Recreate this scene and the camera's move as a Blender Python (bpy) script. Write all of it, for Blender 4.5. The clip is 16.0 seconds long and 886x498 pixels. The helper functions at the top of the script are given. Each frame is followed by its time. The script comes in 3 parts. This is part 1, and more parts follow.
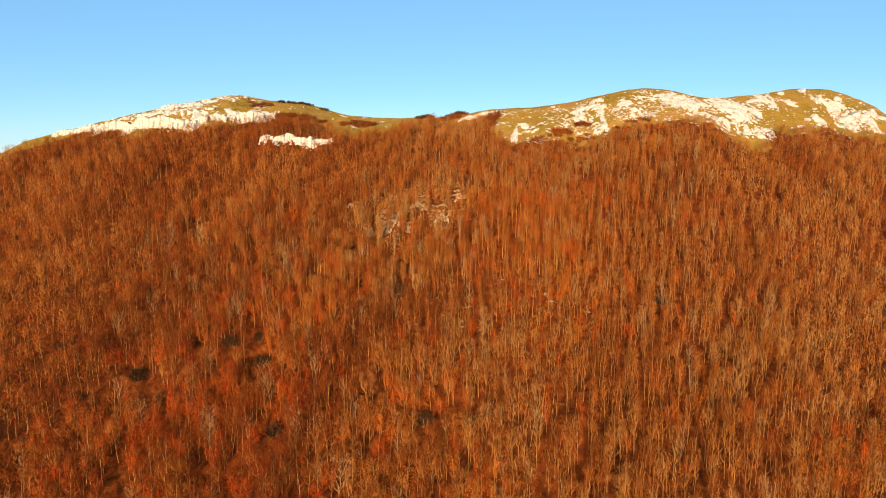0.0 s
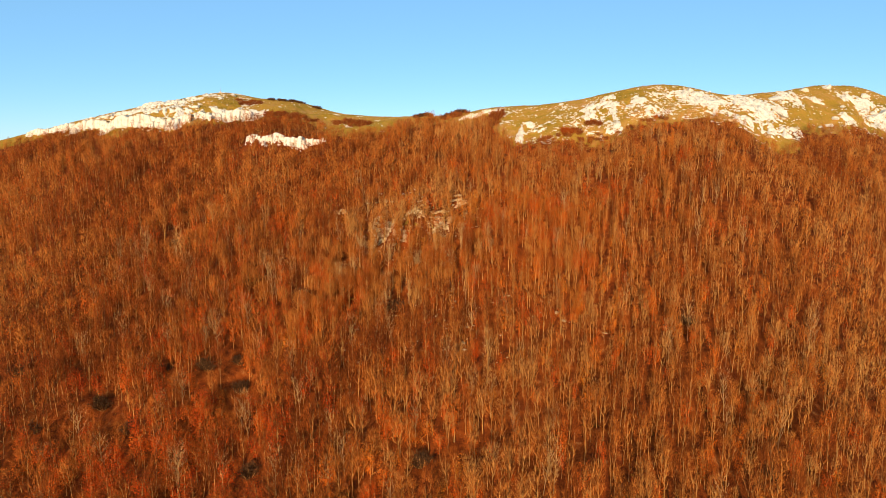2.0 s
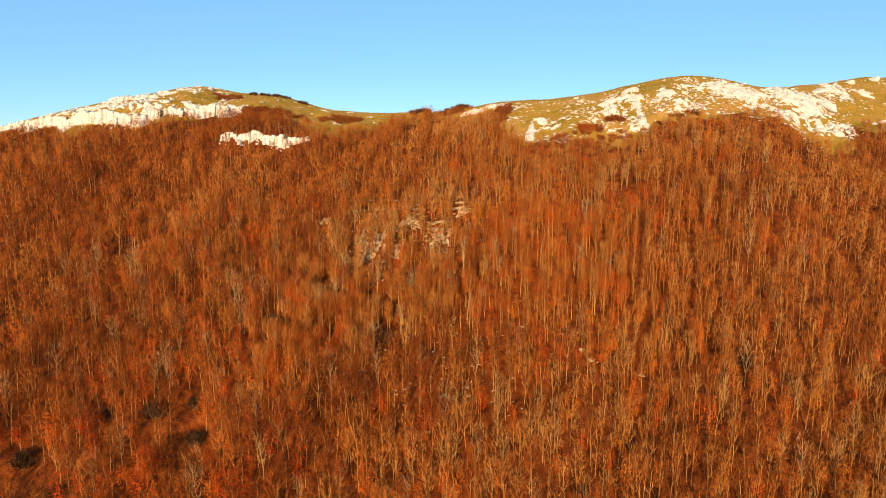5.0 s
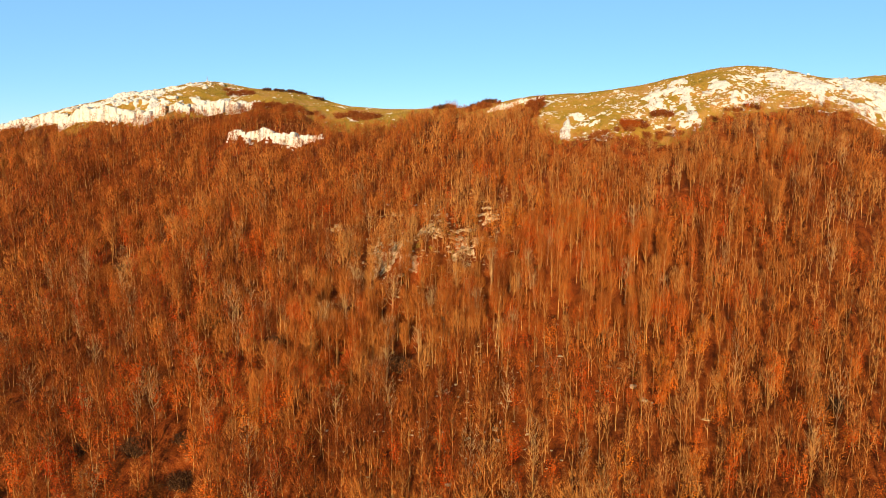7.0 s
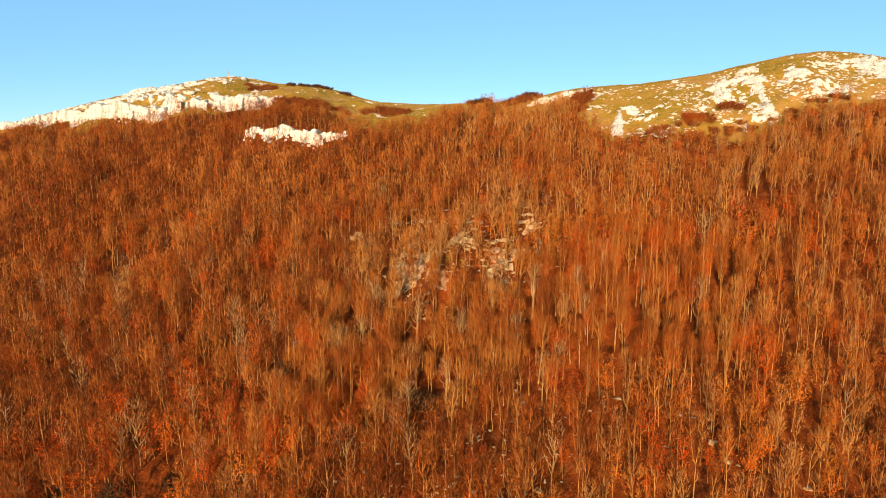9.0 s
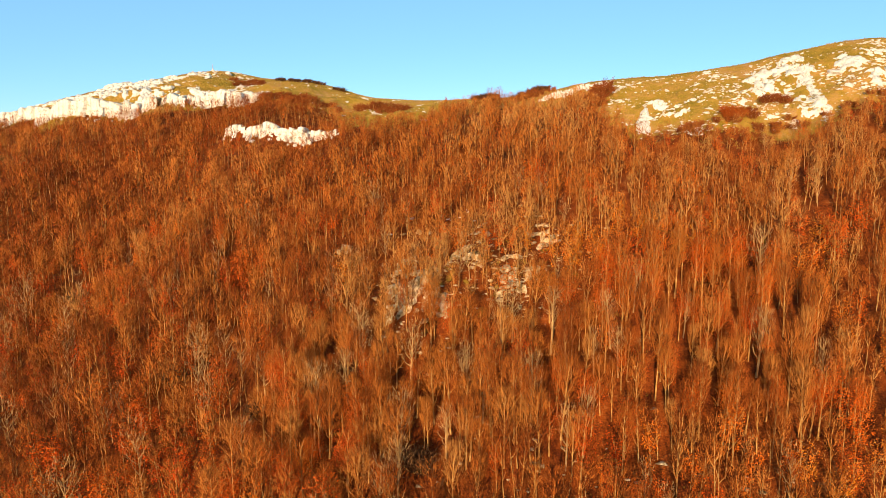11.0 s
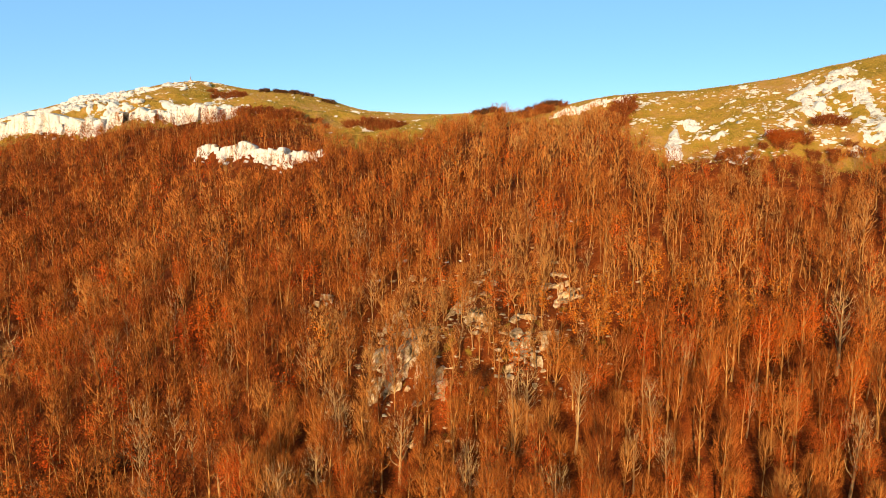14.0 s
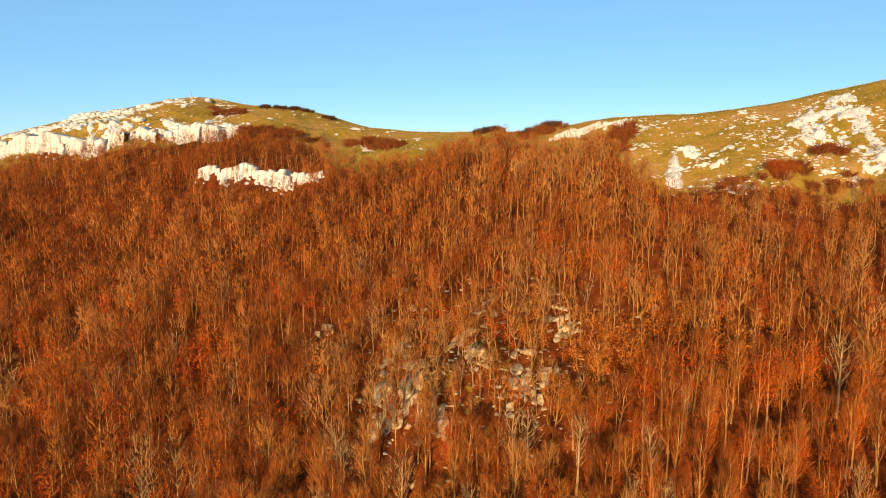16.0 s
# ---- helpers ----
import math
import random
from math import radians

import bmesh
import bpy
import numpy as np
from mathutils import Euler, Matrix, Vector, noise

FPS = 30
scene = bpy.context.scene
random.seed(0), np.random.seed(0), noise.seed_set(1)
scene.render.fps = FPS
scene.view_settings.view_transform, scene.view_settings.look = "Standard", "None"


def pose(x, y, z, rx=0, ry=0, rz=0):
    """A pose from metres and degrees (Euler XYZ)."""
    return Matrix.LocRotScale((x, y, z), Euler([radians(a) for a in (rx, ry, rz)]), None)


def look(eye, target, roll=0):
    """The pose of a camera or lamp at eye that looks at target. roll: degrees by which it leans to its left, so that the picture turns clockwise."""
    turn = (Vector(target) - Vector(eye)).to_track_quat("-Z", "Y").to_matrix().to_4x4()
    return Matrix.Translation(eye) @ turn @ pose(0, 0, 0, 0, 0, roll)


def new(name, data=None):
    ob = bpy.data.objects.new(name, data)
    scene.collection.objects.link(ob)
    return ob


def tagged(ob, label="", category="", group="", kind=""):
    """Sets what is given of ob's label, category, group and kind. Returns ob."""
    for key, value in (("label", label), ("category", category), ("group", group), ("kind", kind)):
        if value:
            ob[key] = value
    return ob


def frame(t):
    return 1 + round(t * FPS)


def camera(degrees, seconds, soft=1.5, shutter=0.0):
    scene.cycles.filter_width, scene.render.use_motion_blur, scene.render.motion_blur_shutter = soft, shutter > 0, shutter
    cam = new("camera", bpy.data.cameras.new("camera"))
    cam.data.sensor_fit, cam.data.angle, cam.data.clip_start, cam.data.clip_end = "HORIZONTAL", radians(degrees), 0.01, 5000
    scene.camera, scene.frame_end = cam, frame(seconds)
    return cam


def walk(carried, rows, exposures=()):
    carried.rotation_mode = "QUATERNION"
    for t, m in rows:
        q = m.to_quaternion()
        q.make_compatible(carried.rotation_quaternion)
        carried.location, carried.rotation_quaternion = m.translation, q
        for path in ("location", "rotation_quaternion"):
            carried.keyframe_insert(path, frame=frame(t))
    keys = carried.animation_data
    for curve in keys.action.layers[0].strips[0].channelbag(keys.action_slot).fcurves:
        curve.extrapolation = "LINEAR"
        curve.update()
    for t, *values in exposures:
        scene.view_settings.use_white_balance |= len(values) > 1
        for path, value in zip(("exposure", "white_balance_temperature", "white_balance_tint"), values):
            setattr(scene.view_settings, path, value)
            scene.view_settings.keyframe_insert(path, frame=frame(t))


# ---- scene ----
cam = camera(69.1, 16.0, soft=0.9)
METRES, EYE, TILT, LEAN, TURN = 150.0, 60.0, -9.0, 0.0, 0.0
ROWS = [
    (0.0, 0.0, 0.0, 0.0, -0.0, 0.0, -0.0),
    (0.5, 0.0005, 0.0339, 0.0061, 0.01, -0.01, 0.01),
    (1.0, 0.0004, 0.0684, 0.0121, 0.0, -0.02, 0.01),
    (1.5, 0.0006, 0.1032, 0.0186, -0.0, -0.04, 0.0),
    (2.0, 0.0008, 0.1382, 0.0249, -0.01, -0.04, -0.0),
    (2.5, 0.0011, 0.1735, 0.0312, -0.01, -0.05, -0.01),
    (3.0, 0.0013, 0.2091, 0.0368, -0.04, -0.05, -0.01),
    (3.5, 0.0019, 0.245, 0.0422, -0.03, -0.06, -0.01),
    (4.0, 0.0023, 0.2812, 0.0476, -0.03, -0.07, 0.0),
    (4.5, 0.0025, 0.3175, 0.053, -0.03, -0.07, 0.0),
    (5.0, 0.0027, 0.3539, 0.0584, 0.0, -0.07, 0.0),
    (5.5, 0.0028, 0.3903, 0.0637, 0.14, -0.07, -0.02),
    (6.0, 0.0027, 0.4268, 0.0689, 0.53, -0.08, -0.09),
    (6.5, 0.0025, 0.4632, 0.074, 1.22, -0.08, -0.21),
    (7.0, 0.0022, 0.4997, 0.0791, 2.18, -0.11, -0.33),
    (7.5, 0.0017, 0.5361, 0.0841, 3.2, -0.13, -0.48),
    (8.0, 0.0012, 0.5726, 0.089, 4.13, -0.15, -0.6),
    (8.5, 0.0002, 0.6091, 0.0938, 4.84, -0.16, -0.7),
    (9.0, -0.0011, 0.6456, 0.099, 5.33, -0.19, -0.75),
    (9.5, -0.0027, 0.6823, 0.104, 5.57, -0.19, -0.76),
    (10.0, -0.0048, 0.719, 0.1091, 5.66, -0.18, -0.76),
    (10.5, -0.0073, 0.7558, 0.1144, 5.69, -0.16, -0.76),
    (11.0, -0.0102, 0.7926, 0.1202, 5.69, -0.13, -0.76),
    (11.5, -0.0132, 0.8291, 0.1267, 5.69, -0.1, -0.76),
    (12.0, -0.0159, 0.8619, 0.1364, 5.69, -0.07, -0.75),
    (12.5, -0.0185, 0.8904, 0.1472, 5.68, -0.06, -0.74),
    (13.0, -0.0205, 0.9134, 0.1583, 5.71, -0.06, -0.71),
    (13.5, -0.0214, 0.9288, 0.1692, 5.74, -0.03, -0.71),
    (14.0, -0.0219, 0.9371, 0.1802, 5.73, 0.01, -0.71),
    (14.5, -0.0219, 0.9399, 0.1901, 5.75, 0.04, -0.72),
    (15.0, -0.0223, 0.9387, 0.1991, 5.74, 0.03, -0.72),
    (15.5, -0.0227, 0.9366, 0.208, 5.74, 0.06, -0.72),
    (16.0, -0.023, 0.9344, 0.2166, 5.72, 0.09, -0.72),
]
walk(cam, [(t, pose(0, 0, EYE, TILT, LEAN, TURN) @ pose(METRES * x, METRES * y, METRES * z, 90 + pitch, roll, yaw)) for t, x, y, z, yaw, pitch, roll in ROWS],
     exposures=((0.0, 0.33), (3.5, 0.34), (6.5, 0.40), (9.0, 0.46), (11.5, 0.53), (13.0, 0.51), (14.0, 0.44), (15.0, 0.37), (16.0, 0.32)))

# ---- light ----
SUN_AZ, SUN_EL = 188.6, 10.0            # degrees clockwise from +y, and above the horizon
sun_way = Vector((math.sin(radians(SUN_AZ)) * math.cos(radians(SUN_EL)), math.cos(radians(SUN_AZ)) * math.cos(radians(SUN_EL)), math.sin(radians(SUN_EL))))
world = bpy.data.worlds.new("sky")
scene.world = world
world.use_nodes = True
wn = world.node_tree
sky = wn.nodes.new("ShaderNodeTexSky")
sky.sky_type = "NISHITA"
sky.sun_disc = False
sky.sun_elevation, sky.sun_rotation = radians(SUN_EL), radians(SUN_AZ)
sky.altitude, sky.air_density, sky.dust_density, sky.ozone_density = 1500.0, 0.82, 0.0, 2.8
wn.nodes["Background"].inputs["Strength"].default_value = 0.142
deeper = wn.nodes.new("ShaderNodeHueSaturation")
deeper.inputs["Saturation"].default_value = 1.08
deeper.inputs["Hue"].default_value = 0.5
wn.links.new(sky.outputs[0], deeper.inputs["Color"])
even = wn.nodes.new("ShaderNodeMix")
even.data_type = "RGBA"
even.inputs[0].default_value, even.inputs[7].default_value = 0.5, (1.85, 3.8, 5.6, 1)
wn.links.new(deeper.outputs[0], even.inputs[6])
wn.links.new(even.outputs[2], wn.nodes["Background"].inputs["Color"])
sun = new("sun", bpy.data.lights.new("sun", "SUN"))
sun.data.energy, sun.data.angle, sun.data.color = 5.8, radians(0.6), (1.0, 0.785, 0.53)
sun.matrix_world = look(sun_way * 500, (0, 0, 0))

# ---- materials ----


def material(name, rough=0.9):
    m = bpy.data.materials.new(name)
    m.use_nodes = True
    b = m.node_tree.nodes["Principled BSDF"]
    b.inputs["Roughness"].default_value = rough
    b.inputs["Specular IOR Level"].default_value = 0.08
    return m, m.node_tree.nodes, m.node_tree.links, b


def ramp(nodes, stops):
    r = nodes.new("ShaderNodeValToRGB")
    e = r.color_ramp.elements
    while len(e) < len(stops):
        e.new(0.5)
    for el, (p, c) in zip(e, stops):
        el.position, el.color = p, (*c, 1)
    return r


def noise_tex(nodes, links, coord, scale, detail=6.0, rough=0.6):
    n = nodes.new("ShaderNodeTexNoise")
    n.inputs["Scale"].default_value, n.inputs["Detail"].default_value, n.inputs["Roughness"].default_value = scale, detail, rough
    links.new(coord, n.inputs["Vector"])
    return n


def calc(nodes, links, op, a, b=None):
    n = nodes.new("ShaderNodeMath")
    n.operation = op
    for i, v in enumerate((a, b)):
        if v is None:
            continue
        if isinstance(v, (int, float)):
            n.inputs[i].default_value = v
        else:
            links.new(v, n.inputs[i])
    return n.outputs[0]


def blend(nodes, links, fac, a, b, mode="MIX"):
    n = nodes.new("ShaderNodeMix")
    n.data_type, n.blend_type = "RGBA", mode
    for key, v in ((0, fac), (6, a), (7, b)):
        if isinstance(v, (int, float)):
            n.inputs[key].default_value = v
        elif isinstance(v, tuple):
            n.inputs[key].default_value = (*v, 1)
        else:
            links.new(v, n.inputs[key])
    return n.outputs[2]


def plant(name, stops, island=0.10, rough=0.85, through_light=0.0, rounded=0.0):
    """A plant's colour: a tone for each tree, and a small spread from twig to twig."""
    m, n, l, b = material(name, rough)
    tone = n.new("ShaderNodeAttribute")
    tone.attribute_name = "tone"
    info, geo = n.new("ShaderNodeObjectInfo"), n.new("ShaderNodeNewGeometry")
    loose = calc(n, l, "LESS_THAN", tone.outputs["Fac"], 0.01)
    own = calc(n, l, "ADD", calc(n, l, "MULTIPLY", info.outputs["Random"], 0.8), 0.12)
    v = calc(n, l, "ADD", tone.outputs["Fac"], calc(n, l, "MULTIPLY", loose, own))
    v = calc(n, l, "ADD", calc(n, l, "MULTIPLY", v, 1 - island), calc(n, l, "MULTIPLY", geo.outputs["Random Per Island"], island))
    r = ramp(n, stops)
    l.new(v, r.inputs[0])
    l.new(r.outputs[0], b.inputs["Base Color"])
    if rounded:
        puff = n.new("ShaderNodeAttribute")
        puff.attribute_name = "puff"
        turn = n.new("ShaderNodeVectorTransform")
        turn.vector_type, turn.convert_from, turn.convert_to = "NORMAL", "OBJECT", "WORLD"
        l.new(puff.outputs["Vector"], turn.inputs[0])
        mixed = n.new("ShaderNodeVectorMath")
        mixed.operation = "MULTIPLY_ADD"
        mixed.inputs[1].default_value = (rounded, rounded, rounded)
        l.new(turn.outputs[0], mixed.inputs[0])
        l.new(geo.outputs["Normal"], mixed.inputs[2])
        norm = n.new("ShaderNodeVectorMath")
        norm.operation = "NORMALIZE"
        l.new(mixed.outputs[0], norm.inputs[0])
        l.new(norm.outputs[0], b.inputs["Normal"])
    if through_light:
        t = n.new("ShaderNodeBsdfTranslucent")
        l.new(r.outputs[0], t.inputs["Color"])
        mix = n.new("ShaderNodeMixShader")
        mix.inputs[0].default_value = through_light
        l.new(b.outputs[0], mix.inputs[1])
        l.new(t.outputs[0], mix.inputs[2])
        l.new(mix.outputs[0], n["Material Output"].inputs["Surface"])
    return m


BARK, bn, bl, bb = material("beech_bark", 0.8)
btc = bn.new("ShaderNodeNewGeometry")
bnoise = noise_tex(bn, bl, btc.outputs["Position"], 1.3)
bramp = ramp(bn, ((0.3, (0.24, 0.090, 0.018)), (0.5, (0.42, 0.185, 0.042)), (0.7, (0.54, 0.32, 0.105))))
bl.new(bnoise.outputs["Fac"], bramp.inputs[0])
bl.new(bramp.outputs[0], bb.inputs["Base Color"])
PALE, qn, ql, qb = material("old_beech_bark", 0.8)
qnoise = noise_tex(qn, ql, qn.new("ShaderNodeNewGeometry").outputs["Position"], 1.1)
qramp = ramp(qn, ((0.3, (0.26, 0.14, 0.055)), (0.55, (0.42, 0.215, 0.070)), (0.72, (0.54, 0.34, 0.15))))
ql.new(qnoise.outputs["Fac"], qramp.inputs[0])
ql.new(qramp.outputs[0], qb.inputs["Base Color"])
TWIG = plant("beech_twigs", ((0.0, (0.14, 0.027, 0.004)), (0.3, (0.28, 0.060, 0.007)), (0.65, (0.39, 0.109, 0.014)), (0.85, (0.43, 0.148, 0.026)), (1.0, (0.47, 0.21, 0.052))), rounded=0.9)
LEAF = plant("dry_leaves", ((0.0, (0.46, 0.040, 0.002)), (0.5, (0.58, 0.078, 0.004)), (0.85, (0.60, 0.125, 0.006)), (1.0, (0.58, 0.22, 0.012))), 0.2, 0.7, 0.1, rounded=0.8)
SHRUB_LEAF = plant("shrub_dry_leaves", ((0.0, (0.24, 0.036, 0.004)), (1.0, (0.38, 0.082, 0.008))), 0.5, 0.7)
SHRUB = plant("shrub_foliage", ((0.0, (0.13, 0.030, 0.008)), (0.6, (0.24, 0.055, 0.010)), (1.0, (0.30, 0.10, 0.02))), 0.5)
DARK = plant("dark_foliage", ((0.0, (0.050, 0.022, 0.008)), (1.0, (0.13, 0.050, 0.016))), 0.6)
EVERGREEN = plant("evergreen_foliage", ((0.0, (0.025, 0.035, 0.02)), (1.0, (0.06, 0.075, 0.03))), 0.6)

GROUND, gn, gl, gb = material("hillside", 0.95)
gpos = gn.new("ShaderNodeNewGeometry").outputs["Position"]
litter = gn.new("ShaderNodeAttribute")
litter.attribute_name = "litter"
g_big, g_mid, g_fine = noise_tex(gn, gl, gpos, 0.06, 4), noise_tex(gn, gl, gpos, 0.45, 6), noise_tex(gn, gl, gpos, 3.5, 4)
grass = ramp(gn, ((0.39, (0.23, 0.135, 0.012)), (0.47, (0.36, 0.195, 0.020)), (0.53, (0.45, 0.212, 0.036)), (0.60, (0.52, 0.25, 0.09))))
gl.new(calc(gn, gl, "ADD", calc(gn, gl, "ADD", calc(gn, gl, "MULTIPLY", g_big.outputs["Fac"], 0.36), calc(gn, gl, "MULTIPLY", g_mid.outputs["Fac"], 0.34)), calc(gn, gl, "MULTIPLY", g_fine.outputs["Fac"], 0.3)), grass.inputs[0])
green = blend(gn, gl, calc(gn, gl, "MULTIPLY", g_fine.outputs["Fac"], 0.22), grass.outputs[0], (0.16, 0.12, 0.012))
floor_ramp = ramp(gn, ((0.38, (0.075, 0.013, 0.003)), (0.48, (0.16, 0.030, 0.004)), (0.57, (0.24, 0.050, 0.006)), (0.68, (0.36, 0.15, 0.042))))
gl.new(calc(gn, gl, "ADD", calc(gn, gl, "MULTIPLY", g_mid.outputs["Fac"], 0.6), calc(gn, gl, "MULTIPLY", g_fine.outputs["Fac"], 0.4)), floor_ramp.inputs[0])
patchy = calc(gn, gl, "ADD", litter.outputs["Fac"], calc(gn, gl, "MULTIPLY", calc(gn, gl, "SUBTRACT", g_mid.outputs["Fac"], 0.5), 2.2))
sharp = gn.new("ShaderNodeMapRange")
sharp.inputs["From Min"].default_value, sharp.inputs["From Max"].default_value = 0.35, 0.65
gl.new(patchy, sharp.inputs["Value"])
gl.new(blend(gn, gl, sharp.outputs[0], green, floor_ramp.outputs[0]), gb.inputs["Base Color"])
gbump = gn.new("ShaderNodeBump")
gbump.inputs["Strength"].default_value, gbump.inputs["Distance"].default_value = 0.7, 0.4
gl.new(calc(gn, gl, "ADD", calc(gn, gl, "MULTIPLY", g_mid.outputs["Fac"], 2.5), g_fine.outputs["Fac"]), gbump.inputs["Height"])
gl.new(gbump.outputs[0], gb.inputs["Normal"])

ROCK, rn, rl, rb = material("limestone", 0.9)
rpos = rn.new("ShaderNodeNewGeometry").outputs["Position"]
r_big, r_fine = noise_tex(rn, rl, rpos, 0.35, 8, 0.65), noise_tex(rn, rl, rpos, 2.2, 8, 0.7)
r_ramp = ramp(rn, ((0.38, (0.22, 0.155, 0.09)), (0.43, (0.52, 0.43, 0.31)), (0.50, (0.70, 0.62, 0.50)), (0.64, (0.57, 0.42, 0.28))))
rl.new(calc(rn, rl, "ADD", calc(rn, rl, "MULTIPLY", r_big.outputs["Fac"], 0.5), calc(rn, rl, "MULTIPLY", r_fine.outputs["Fac"], 0.5)), r_ramp.inputs[0])
rl.new(r_ramp.outputs[0], rb.inputs["Base Color"])
rbump = rn.new("ShaderNodeBump")
rbump.inputs["Strength"].default_value, rbump.inputs["Distance"].default_value = 0.8, 0.4
rl.new(r_fine.outputs["Fac"], rbump.inputs["Height"])
rl.new(rbump.outputs[0], rb.inputs["Normal"])

SLAB, sn, sl, sb = material("mossy_slab", 0.95)
s_pos = sn.new("ShaderNodeNewGeometry").outputs["Position"]
s_noise = noise_tex(sn, sl, s_pos, 1.1, 8, 0.7)
s_ramp = ramp(sn, ((0.38, (0.15, 0.075, 0.028)), (0.48, (0.40, 0.24, 0.10)), (0.6, (0.62, 0.43, 0.24))))
sl.new(s_noise.outputs["Fac"], s_ramp.inputs[0])
sl.new(s_ramp.outputs[0], sb.inputs["Base Color"])

# ---- the shape of the hill ----
# crest of the ridge: x, y, z
CREST = np.array((
    (-224.4, 330, 59.9), (-202.2, 342, 67.2), (-175.6, 349, 74.8), (-163.9, 350, 77.5), (-146.3, 352, 81.7), (-134, 360, 84.9),
    (-118.2, 372, 88.9), (-101.8, 378, 86.8), (-72.7, 378, 83), (-56, 374, 78.3), (-38.7, 362, 76.2), (-13.2, 348, 75.3),
    (4.6, 332, 75.4), (26.2, 318, 78.3), (43.9, 308, 78.5), (56.6, 305, 80.1), (71.7, 303, 83.3), (84.5, 303, 85.8),
    (92.6, 304, 86.6), (105.3, 303, 85.5), (117.3, 300, 82.5), (144.1, 308, 83.9), (176.8, 325, 88.2), (196.6, 330, 87.5),
    (219.1, 325, 77.6),
))
# drop below the crest, by x (rows) and metres in front of it (columns)
DROP_X = np.array((-240.0, -180, -120, -60, 0, 60, 120, 180, 240))
DROP_S = np.array((0.0, 12, 30, 55, 90, 130, 180, 240))
DROP = np.array((
    (0, 8.2, 21.9, 41.3, 66.8, 92.9, 121.2, 151.8),
    (0, 6.3, 17, 34.1, 59, 83.3, 109, 138.9),
    (0, 3.7, 10.1, 23.3, 49, 71.5, 96, 128),
    (0, 2.1, 5.6, 12.8, 32.9, 55.2, 83.9, 121.9),
    (0, 3.3, 9.1, 19.4, 38, 59.5, 86.5, 121.5),
    (0, 5, 14, 28.7, 51.4, 74.4, 98, 127.3),
    (0, 5.5, 16.1, 32.8, 56.5, 80.6, 107.3, 137.7),
    (0, 6.5, 17.6, 34.3, 58.2, 84.3, 114.9, 150),
    (0, 6.8, 18.1, 35, 59.4, 87.5, 122, 162.8),
))
# how far below the crest the closed forest begins: x, metres
TREELINE = np.array(((-260, 7), (-207, 9), (-197, 10), (-185, 13), (-170, 20), (-152, 33), (-140, 38), (-131, 42), (-122, 47), (-114, 48), (-100, 50), (-90, 47), (-74, 46), (-56, 48), (-50, 52), (-42, 50), (-27, 40),
                     (-16, 22), (-6, 16), (4, 18), (18, 21), (24, 34), (29, 44), (38, 42), (45, 42), (52, 39.5), (57, 37.5), (64, 35), (72, 34), (96, 31), (106, 30), (115, 34), (122, 40), (131, 38),
                     (141, 32), (159, 35), (173, 40), (192, 39), (260, 36)), dtype=float)


# broken ledges in the thin part of the wood: x, y, width, height
LEDGES = ((-21.6, 231.8, 4.2, 3.6), (-20.2, 234.6, 3.6, 3.0), (-18.4, 236.6, 4.4, 2.6), (-15.0, 229.8, 3.2, 3.8), (-22.8, 238.6, 3.0, 2.2), (-0.8, 232.6, 5.0, 1.3), (-1.2, 236.0, 2.8, 2.0), (0.9, 234.4, 2.2, 1.4), (6.0, 246.4, 3.4, 1.4),
          (6.2, 249.2, 4.4, 1.4), (3.2, 237.6, 2.4, 1.5), (-11.6, 252.0, 5.4, 1.0), (-22.4, 252.0, 4.0, 1.8), (-12.4, 229.6, 2.0, 1.4), (-8.0, 240.0, 3.0, 1.2), (-17.4, 232.6, 3.4, 2.6), (-13.2, 231.6, 2.8, 1.9), (-36.5, 256.0, 2.6, 1.2))


def glide(xs, ys, x):
    """A smooth curve through knots, straight beyond their ends."""
    m = np.gradient(ys, xs)
    i = np.clip(np.searchsorted(xs, x) - 1, 0, len(xs) - 2)
    h = xs[i + 1] - xs[i]
    t = np.clip((x - xs[i]) / h, 0, 1)
    y = (2 * t**3 - 3 * t**2 + 1) * ys[i] + (t**3 - 2 * t**2 + t) * h * m[i] + (3 * t**2 - 2 * t**3) * ys[i + 1] + (t**3 - t**2) * h * m[i + 1]
    return y


def crest_y(x):
    return glide(CREST[:, 0], CREST[:, 1], x)


def treeline(x):
    return np.interp(x, TREELINE[:, 0], TREELINE[:, 1])


WAVES = [(random.uniform(0, 6.28), random.uniform(0, 6.28), w, a) for w, a in ((31, 0.5), (17, 0.35), (11, 0.25), (6.5, 0.18), (4.6, 0.13)) for _ in range(3)]


